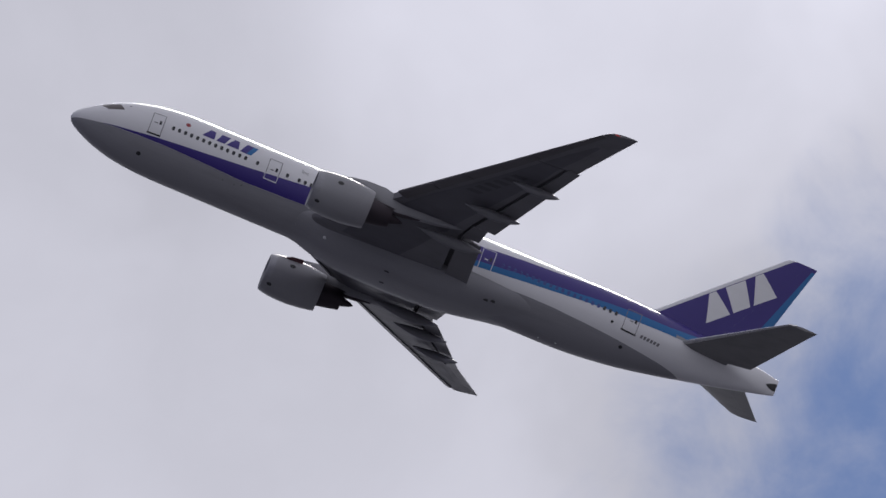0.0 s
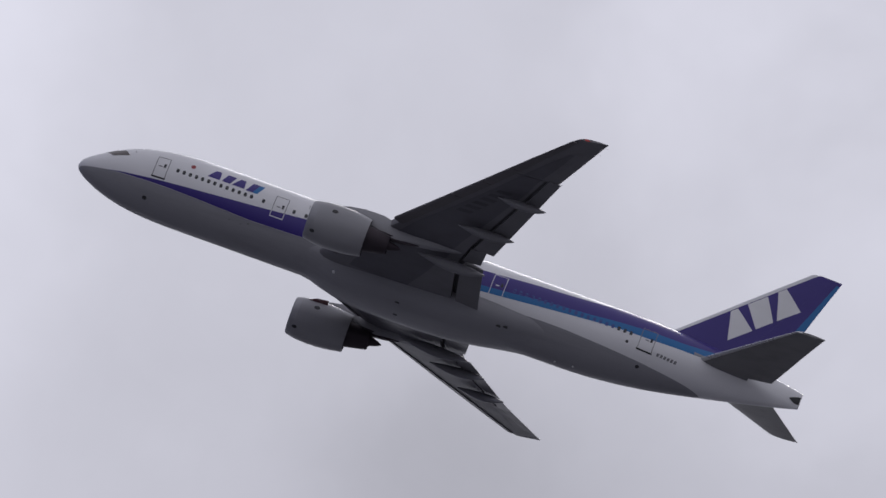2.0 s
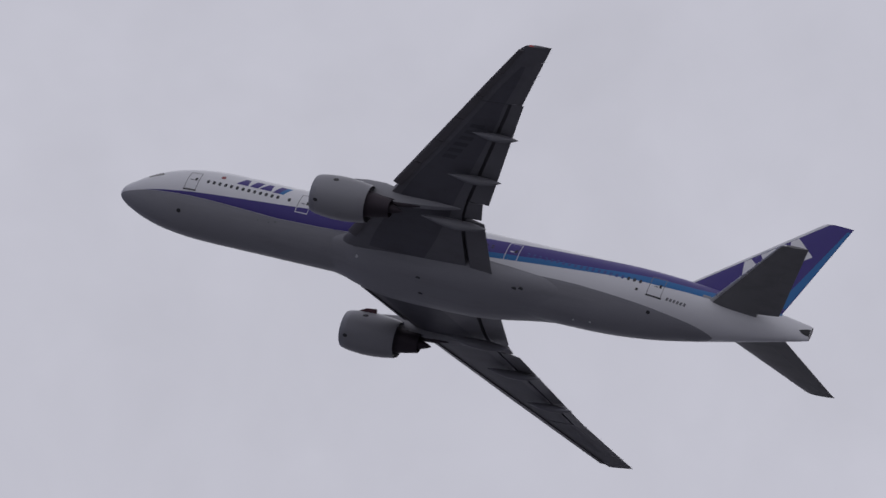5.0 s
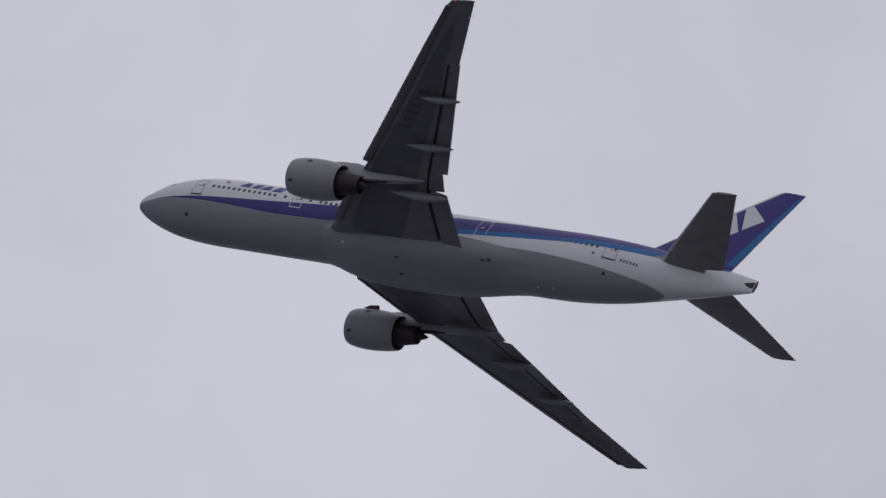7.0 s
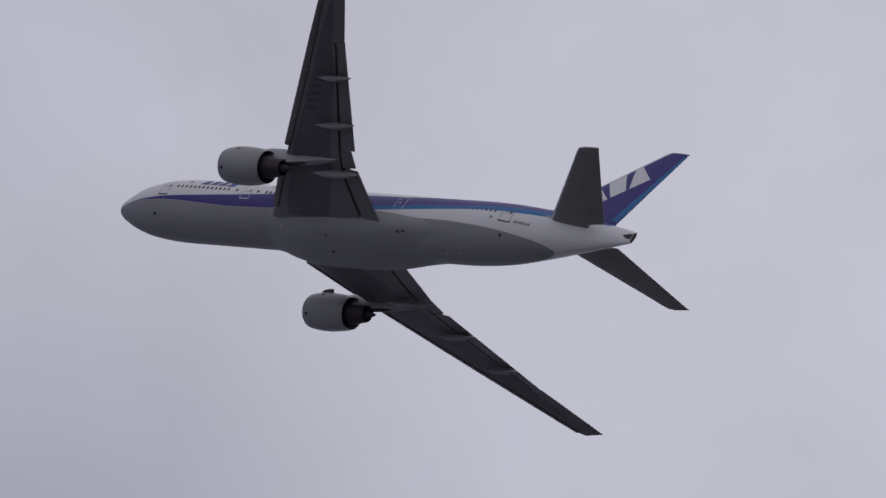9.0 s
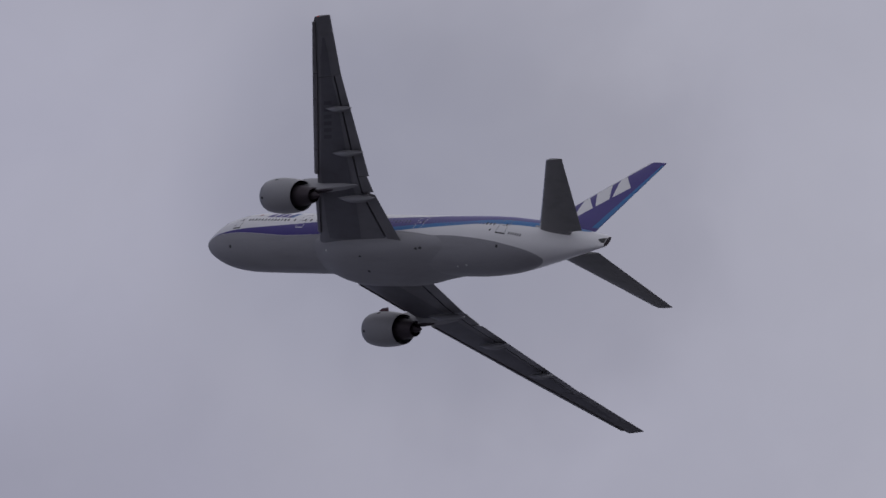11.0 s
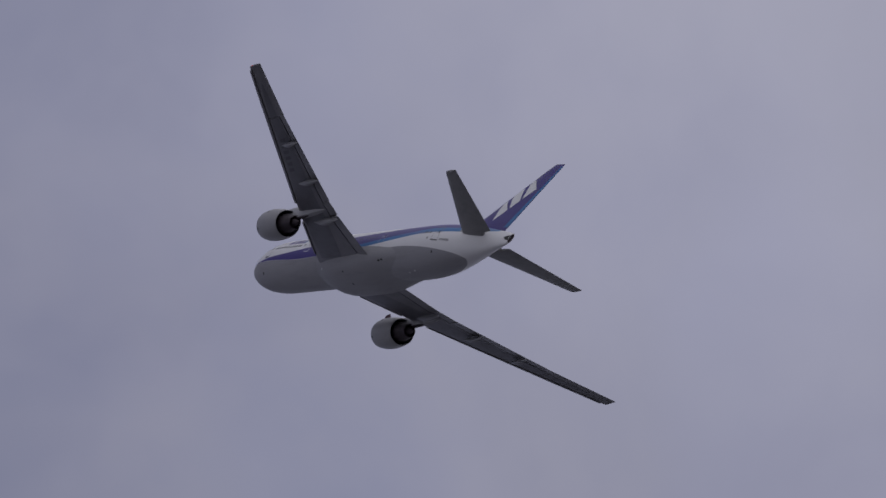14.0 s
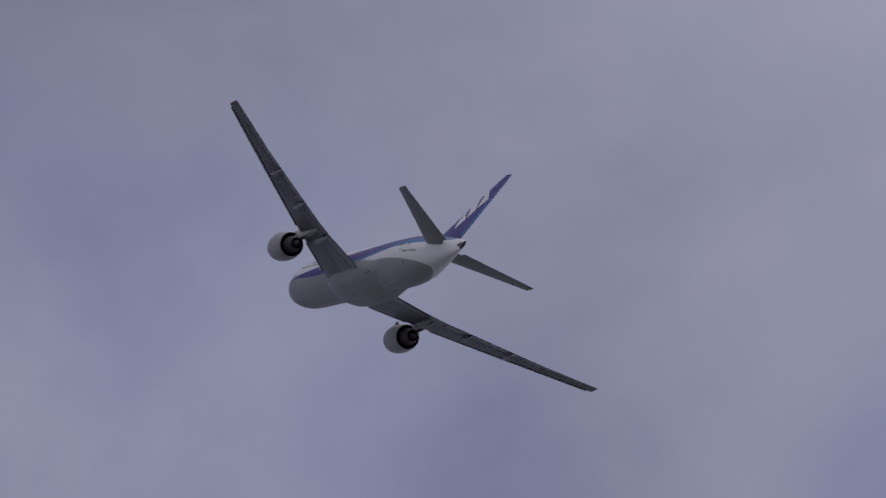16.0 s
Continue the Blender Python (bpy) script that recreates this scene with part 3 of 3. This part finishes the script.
def make_wing(side):
    def slot_frac(y):
        return frac(y, straight(SLOT, y)) if y < 23.25 else 1.0
    # fixed box from behind the slats to the slot before the flaps
    ys = sorted(set([1.5, 2.2] + spread(3, 9, 6) + spread(9.5, 23.15, 14)))
    wing = part("wing", *foil(ys, lambda y: 0.0 if y < 3.2 else min(0.10, 0.5 / (straight(TRAIL, y) - straight(LEAD, y))), slot_frac, side, 14), WING_GREY, airliner, "swept wing with a grey underside")
    tip = sorted(spread(23.2, 30.0, 8) + [28.54, 28.56, 30.25, 30.45])
    part("outer_wing", *foil(tip, lambda y: min(0.12, 0.5 / (straight(TRAIL, y) - straight(LEAD, y))) if y < 30.0 else 0.0, lambda y: 0.78 if y < 28.55 else 1.0, side, 12), WING_GREY, wing)
    part("aileron", *foil(spread(23.2, 28.5, 4), lambda y: 0.765, lambda y: 1.0, side, 6, slim=0.93), PANEL_GREY, wing, "grey aileron on the outer wing")
    # leading-edge slats, a little drooped
    marks = [11.3, 14.4, 17.5, 20.6, 23.7, 26.8, 29.95]
    for a, b in [(3.9, 8.4)] + list(zip(marks[:-1], marks[1:])):
        part("slat", *foil(spread(a + 0.03, b - 0.03, 4), lambda y: 0.0, lambda y: min(0.19, 0.86 / (straight(TRAIL, y) - straight(LEAD, y))), side, 8, dz=-0.10, ds=-0.14), SLAT_GREY, wing, "grey leading-edge slat, slightly extended")
    # dark lower skin of the wing box between the paler edge panels
    for ys in (spread(3.4, 8.8, 6) + spread(9.4, 23.1, 14), spread(23.28, 27.9, 6)):
        rings = []
        for y in ys:
            a, b = straight(BOX_FRONT, y), straight(BOX_REAR, y)
            rings.append([wing_point(y, a + (b - a) * k / 14, -1, side, -0.02) for k in range(15)])
        part("lower_skin", *loft(rings, close=False, cap=False), BOX_GREY, wing, "dark grey lower skin of the wing box")
    # flaps behind the slot, lowered a few degrees; spoilers bridge the slot above
    part("inboard_flap", *foil(spread(3.0, 8.75, 5), lambda y: frac(y, straight(SLOT, y) + 0.42), lambda y: 1.0, side, 8, slim=0.85, dz=-0.12, bend=3.0), PANEL_GREY, wing, "grey inboard flap, slightly lowered")
    part("flaperon", *foil(spread(8.95, 10.85, 3), lambda y: frac(y, straight(SLOT, y) + 0.24), lambda y: frac(y, straight(TRAIL, y) - 0.3), side, 8, slim=0.9, dz=-0.04), PANEL_GREY, wing, "grey flaperon between the flaps")
    part("outboard_flap", *foil(spread(11.0, 23.34, 8), lambda y: frac(y, straight(SLOT, y) + 0.32), lambda y: 1.035, side, 8, slim=0.85, dz=-0.08, bend=3.0), PANEL_GREY, wing, "grey outboard flap, slightly lowered")
    for a, b in ((3.0, 6.1), (6.15, 8.8), (8.8, 11.1), (11.1, 14.0), (14.1, 17.0), (17.1, 20.0), (20.1, 23.4)):
        rings = []
        for y in spread(a, b, 3):
            f0, f1 = frac(y, straight(SLOT, y) - 0.35), frac(y, straight(SLOT, y) + 0.75)
            p, q = wing_point(y, f0, 1, side, 0.02), wing_point(y, f1, 1, side, 0.05)
            rings.append([p, q, (q[0], q[1], q[2] - 0.04), (p[0], p[1], p[2] - 0.10)])
        part("spoiler", *loft(rings), WING_GREY, wing, "grey spoiler panel above the flap slot")
    # added strip closing the flap slot against the sky, coloured as its shade
    rings = []
    for y in spread(2.6, 23.2, 20):
        f0, f1 = frac(y, straight(SLOT, y) - 0.12), frac(y, straight(SLOT, y) + 0.55)
        p, q = wing_point(y, f0, 1, side, -0.10), wing_point(y, f1, 1, side, -0.06)
        rings.append([p, q, (q[0], q[1], q[2] - 0.02), (p[0], p[1], p[2] - 0.02)])
    part("slot_shade_strip", *loft(rings), SLOT_SHADE, wing, "dark lining of the flap slot")
    # flap track fairings
    canoe("flap_fairing", 8.73, 29.6, 35.5, -1.75, -1.72, 0.34, 0.50, side, FAIRING, wing, "grey pointed flap track fairing")
    canoe("flap_fairing", 14.15, 32.3, 37.1, -0.62, -0.42, 0.30, 0.43, side, FAIRING, wing, "grey pointed flap track fairing")
    canoe("flap_fairing", 19.6, 34.9, 39.0, 0.42, 0.56, 0.28, 0.38, side, FAIRING, wing, "grey pointed flap track fairing")
    # tip light under a clear cover
    y0 = 30.12
    ring = [[at(s, side * (y0 + 0.3 * u), 2.92 + h) for h, s in ((-0.09, 40.2 + 0.35 * u), (0.0, 40.02 + 0.4 * u), (0.1, 40.25 + 0.35 * u), (0.03, 40.6 + 0.3 * u), (-0.05, 40.6 + 0.3 * u))] for u in (0.0, 0.6, 1.15)]
    part("navigation_light", *loft(ring), RED_LAMP if side > 0 else METAL, wing, "small wing tip light cover")
    # static wicks on the trailing edge
    for y in (23.25, 25.2, 27.0, 28.8, 29.9):
        s, z = straight(TRAIL, y), straight(TRAIL_Z, y)
        rings = [[at(s - 0.1 + u, side * y + 0.006 * math.cos(q * 2.0944), z + 0.006 * math.sin(q * 2.0944)) for q in range(3)] for u in (0, 0.4)]
        part("static_wick", *loft(rings), DARK, wing)
    # bars in place of the marking under the port wing
    if side > 0:
        for k in range(6):
            y = 15.7 + 0.82 * k
            s = straight(LEAD, y) + 1.7
            rings = []
            for yy in (y, y + 0.46):
                row = []
                for u in (0, 0.4, 0.8, 1.2):
                    ss = s + (yy - y) * 0.7 + u
                    p = wing_point(yy, frac(yy, ss), -1, side, -0.035)
                    row.append(p)
                rings.append(row)
            part("marking_bar", *loft(rings, close=False, cap=False), MARKING, wing, "faint dark painted bar")
    return wing


wings = {side: make_wing(side) for side in (1, -1)}

# ---- engines ----
ENGINE_Y, ENGINE_Z = 9.85, -2.74


def turned(profile, y, z, n=40, tilt=0.0):
    """Rings round the engine's axis from rows of (s, radius)."""
    return [[at(s, y + r * math.cos(2 * math.pi * q / n), z + tilt * (s - 20) + r * math.sin(2 * math.pi * q / n)) for q in range(n)] for s, r in profile]


def make_engine(side):
    y, z, tilt = side * ENGINE_Y, ENGINE_Z, 0.02
    cowl = [(20.5, 1.64), (20.9, 1.74), (21.4, 1.82), (22.3, 1.89), (23.2, 1.88), (24.2, 1.80), (25.2, 1.64), (25.32, 1.60), (25.3, 1.56), (24.6, 1.60), (23.5, 1.62)]
    engine = part("engine", *loft(turned(cowl, y, z, tilt=tilt), cap=False), NACELLE, airliner, "large grey turbofan engine in its nacelle")
    lip = [(20.95, 1.40), (20.7, 1.42), (20.4, 1.48), (20.32, 1.54), (20.36, 1.60), (20.5, 1.665), (20.75, 1.735), (20.9, 1.768), (20.9, 1.72)]
    part("inlet_lip", *loft(turned([(s, r * 0.985) for s, r in lip], y, z, tilt=tilt), cap=False), LIP_METAL, engine, "dull metal inlet lip")
    duct = [(20.5, 1.40), (21.2, 1.45), (21.9, 1.46), (21.95, 0.02)]
    part("fan_duct", *loft(turned(duct, y, z, tilt=tilt), cap=False), DARK, engine, "dark inlet duct")
    spin = [(21.2, 0.02), (21.35, 0.18), (21.7, 0.38), (21.92, 0.46)]
    part("spinner", *loft(turned(spin, y, z, 24, tilt), cap=False), SEAL, engine, "dark spinner cone")
    blade = []
    for r, c, w in ((0.42, 0.0, 0.02), (0.95, 0.0, 0.015), (1.43, 0.0, 0.008)):
        blade.append([(0.16, -0.12 - w, r), (0.16, -0.12 + w, r), (-0.1, 0.12 + w, r), (-0.1, 0.12 - w, r)])
    first = part("fan_blade", *loft(blade), SEAL, engine)
    for k in range(22):
        m = pose(ORIGIN - 21.75, y, z + tilt * 1.75, 360 / 22 * k, 0, 0)
        if k:
            share("fan_blade", first.data, engine, m)
        else:
            first.matrix_basis = m
    inner = [(23.5, 1.62), (23.6, 1.1), (24.4, 1.18), (25.2, 1.16), (26.2, 0.98), (27.2, 0.78), (27.25, 0.72), (26.6, 0.70)]
    part("core_cowl", *loft(turned(inner, y, z, tilt=tilt), cap=False), HOT_METAL, engine, "dark heat-stained core cowl")
    plug = [(26.5, 0.70), (26.6, 0.48), (27.3, 0.42), (28.0, 0.2), (28.3, 0.03)]
    part("exhaust_plug", *loft(turned(plug, y, z, 24, tilt), cap=False), HOT_METAL, engine, "dark metal exhaust plug")
    # pylon from the nacelle's back up under the wing
    rings = []
    for s, low, top, w in ((22.3, -0.86, -0.72, 0.06), (23.2, -1.1, -0.46, 0.22), (24.4, -1.5, -0.28, 0.30), (26.0, -1.95, -0.25, 0.34), (27.6, -1.95, -0.6, 0.36), (29.2, -1.75, -0.7, 0.40), (31.0, -1.50, -0.8, 0.36), (32.4, -1.22, -0.85, 0.22), (33.3, -0.98, -0.85, 0.05)):
        rings.append([at(s, y + w * a, low + (top - low) * b) for a, b in ((-0.7, 0), (0.7, 0), (1, 0.25), (1, 0.8), (0.6, 1), (-0.6, 1), (-1, 0.8), (-1, 0.25))])
    part("pylon", *loft(rings), NACELLE, engine, "grey engine pylon under the wing")
    # aft heat shield below the pylon
    rings = []
    for s, low, top, w in ((25.4, -2.0, -1.4, 0.3), (27.0, -2.15, -1.4, 0.32), (28.4, -2.0, -1.4, 0.3), (29.6, -1.75, -1.4, 0.12)):
        rings.append([at(s, y + w * a, low + (top - low) * b) for a, b in ((-0.5, 0), (0.5, 0), (1, 0.5), (1, 1), (-1, 1), (-1, 0.5))])
    part("heat_shield", *loft(rings), HOT_METAL, engine, "dark heat shield under the pylon")
    # strake on the inboard shoulder
    q = radians(48)
    oy, oz = -side * math.sin(q), math.cos(q)
    rings = []
    for s, h in ((21.4, 0.02), (22.0, 0.32), (22.9, 0.42), (23.0, 0.40)):
        r = 1.86
        c = z + tilt * (s - 20)
        rings.append([at(s, y + oy * r + oz * w, c + oz * r - oy * w) for w in (-0.03, 0.03)] + [at(s, y + oy * (r + h) + oz * w, c + oz * (r + h) - oy * w) for w in (0.015, -0.015)])
    part("strake", *loft(rings), STRAKE, engine, "small dull reddish strake on the nacelle")
    # dark vents on the port-facing flank
    for s, deg, rr in ((22.3, 18, 0.2), (21.0, -52, 0.17)):
        ring = []
        for f, out in ((1.0, 0.012), (0.5, 0.014), (0.08, 0.014)):
            row = []
            for k in range(14):
                u = 2 * math.pi * k / 14
                ss = s + 1.3 * rr * f * math.cos(u)
                a = radians(deg) + rr * f * math.sin(u) / 1.9
                rad = float(np.interp(ss, [p[0] for p in cowl[:7]], [p[1] for p in cowl[:7]])) + out
                row.append(at(ss, y + rad * math.cos(a), z + tilt * (ss - 20) + rad * math.sin(a)))
            ring.append(row)
        part("vent", *loft(ring, cap=False), DARK, engine, "dark oval vent")
    return engine


engines = {side: make_engine(side) for side in (1, -1)}


# ---- tail ----
def slab(rows, n=10, thick=0.10, c0=0.0, c1=1.0, upright=False, side=1):
    """A tail surface from rows of (out, lead s, trail s, height); upright ones stand on their edge."""
    rings = []
    for out, a, b, z in rows:
        ring = []
        cs = [c0 + (c1 - c0) * (0.5 - 0.5 * math.cos(math.pi * k / n)) for k in range(n + 1)]
        for up, seq in ((1, cs), (-1, cs[::-1])):
            for c in seq:
                t = up * max(0.008, 5 * thick * (0.2969 * math.sqrt(max(c, 0)) - 0.126 * c - 0.3516 * c * c + 0.2843 * c**3 - 0.1020 * c**4) * (b - a))
                ring.append(at(a + (b - a) * c, t, out) if upright else at(a + (b - a) * c, side * out, z + t - 0.03 * (b - a) * (1 - c)))
        rings.append(ring)
    return loft(rings)


STAB = [(0.6, 53.2, 60.6, 0.86), (1.6, 53.9, 60.45, 1.0), (4.0, 55.86, 61.3, 1.33), (7.0, 58.3, 62.35, 1.75), (9.6, 60.4, 63.28, 2.1), (10.35, 61.01, 63.56, 2.2), (10.58, 61.22, 63.66, 2.24), (10.68, 61.38, 63.71, 2.25), (10.73, 61.7, 63.74, 2.25)]
FIN = [(2.2, 50.0, 60.0), (3.3, 51.2, 60.33), (6.0, 53.95, 61.12), (9.0, 57.0, 61.98), (11.5, 59.55, 62.72), (12.1, 60.16, 62.9), (12.34, 60.42, 62.97), (12.43, 60.62, 63.0), (12.46, 60.9, 63.0)]


def make_stabilizer(side):
    stab = part("stabilizer", *slab(STAB, 12, 0.10, 0.0, 0.70, side=side), TAIL_GREY, airliner, "grey swept horizontal tailplane")
    part("elevator", *slab(STAB[1:], 6, 0.099, 0.701, 1.0, side=side), TAIL_GREY, stab, "grey elevator")
    edge = [(o, a - 0.02, a + (b - a), z) for o, a, b, z in STAB[1:]]
    part("leading_edge", *slab(edge, 6, 0.106, 0.0, 0.05, side=side), METAL, stab, "bare metal leading edge")
    # scuff plate where the tailplane trims
    rings = [[hull(s, side * lean(s, 0.98 + h), 0.022) for h in (-0.1, 0.0, 0.1, 0.16)] for s in spread(53.6, 54.6, 5)]
    part("root_plate", *loft(rings, close=False, cap=False), NACELLE, stab, "grey scuff plate at the tailplane root")
    return stab


stabs = {side: make_stabilizer(side) for side in (1, -1)}


def make_fin():
    fin = part("fin", *slab([(z, a, b, 0) for z, a, b in FIN], 14, 0.10, 0.0, 0.66, upright=True), PURPLE, airliner, "deep violet-blue tail fin")
    rudder = part("rudder", *slab([(z, a, b, 0) for z, a, b in FIN], 8, 0.0995, 0.6605, 1.0, upright=True), PURPLE, fin, "deep violet-blue rudder")
    lead = [(z, a - 0.02, b, 0) for z, a, b in FIN[1:]]
    rings = []
    for z, a, b, _ in lead:
        w = min(0.5, 0.45 * (b - a))
        rings.append((z, a, b, w / (b - a)))
    base = []
    for z, a, b, c in rings:
        ring = []
        cs = [c * (0.5 - 0.5 * math.cos(math.pi * k / 6)) for k in range(7)]
        for up, seq in ((1, cs), (-1, cs[::-1])):
            for cc in seq:
                t = up * max(0.008, 5 * 0.108 * (0.2969 * math.sqrt(max(cc, 0)) - 0.126 * cc - 0.3516 * cc * cc + 0.2843 * cc**3 - 0.1020 * cc**4) * (b - a))
                ring.append(at(a + (b - a) * cc, t, z))
        base.append(ring)
    part("leading_edge", *loft(base), PALE, fin, "pale grey fin leading edge")

    def face_y(s, z):
        a, b = straight([(r[0], r[1]) for r in FIN], z), straight([(r[0], r[2]) for r in FIN], z)
        c = max(0.0, min(1.0, (s - a) / (b - a)))
        return max(0.008, 5 * 0.10 * (0.2969 * math.sqrt(c) - 0.126 * c - 0.3516 * c * c + 0.2843 * c**3 - 0.1020 * c**4) * (b - a))

    def painted(name, corners, mat, label, parent):
        (s0, z0), (s1, z1), (s2, z2), (s3, z3) = corners
        for side in (1, -1):
            rings = []
            for k in range(9):
                u = k / 8
                row = []
                for j in range(7):
                    v = j / 6
                    s = (s0 + (s1 - s0) * u) * (1 - v) + (s3 + (s2 - s3) * u) * v
                    z = (z0 + (z1 - z0) * u) * (1 - v) + (z3 + (z2 - z3) * u) * v
                    row.append(at(s, side * (face_y(s, z) + 0.012), z))
                rings.append(row)
            part(name, *loft(rings, close=False, cap=False), mat, parent, label)
    for corners in (((55.71, 3.90), (57.36, 5.52), (55.60, 7.05), (55.12, 6.60)),
                    ((57.58, 5.76), (58.74, 6.90), (57.58, 9.02), (56.24, 7.70)),
                    ((58.98, 7.15), (60.58, 8.68), (58.82, 10.24), (58.26, 9.72))):
        painted("tail_block", corners, WHITE, "plain white painted block", fin)
    painted("light_edge", ((59.25, 2.9), (62.6, 12.1), (62.9, 12.1), (60.15, 2.9)), LIGHT_BLUE, "light blue painted rudder edge", rudder)
    return fin


make_fin()


# ---- flight ----
def motions():
    walk(airliner, [(t, pose(x, y, z, rx, ry, rz)) for t, x, y, z, rx, ry, rz in FLIGHT_ROWS])


motions()
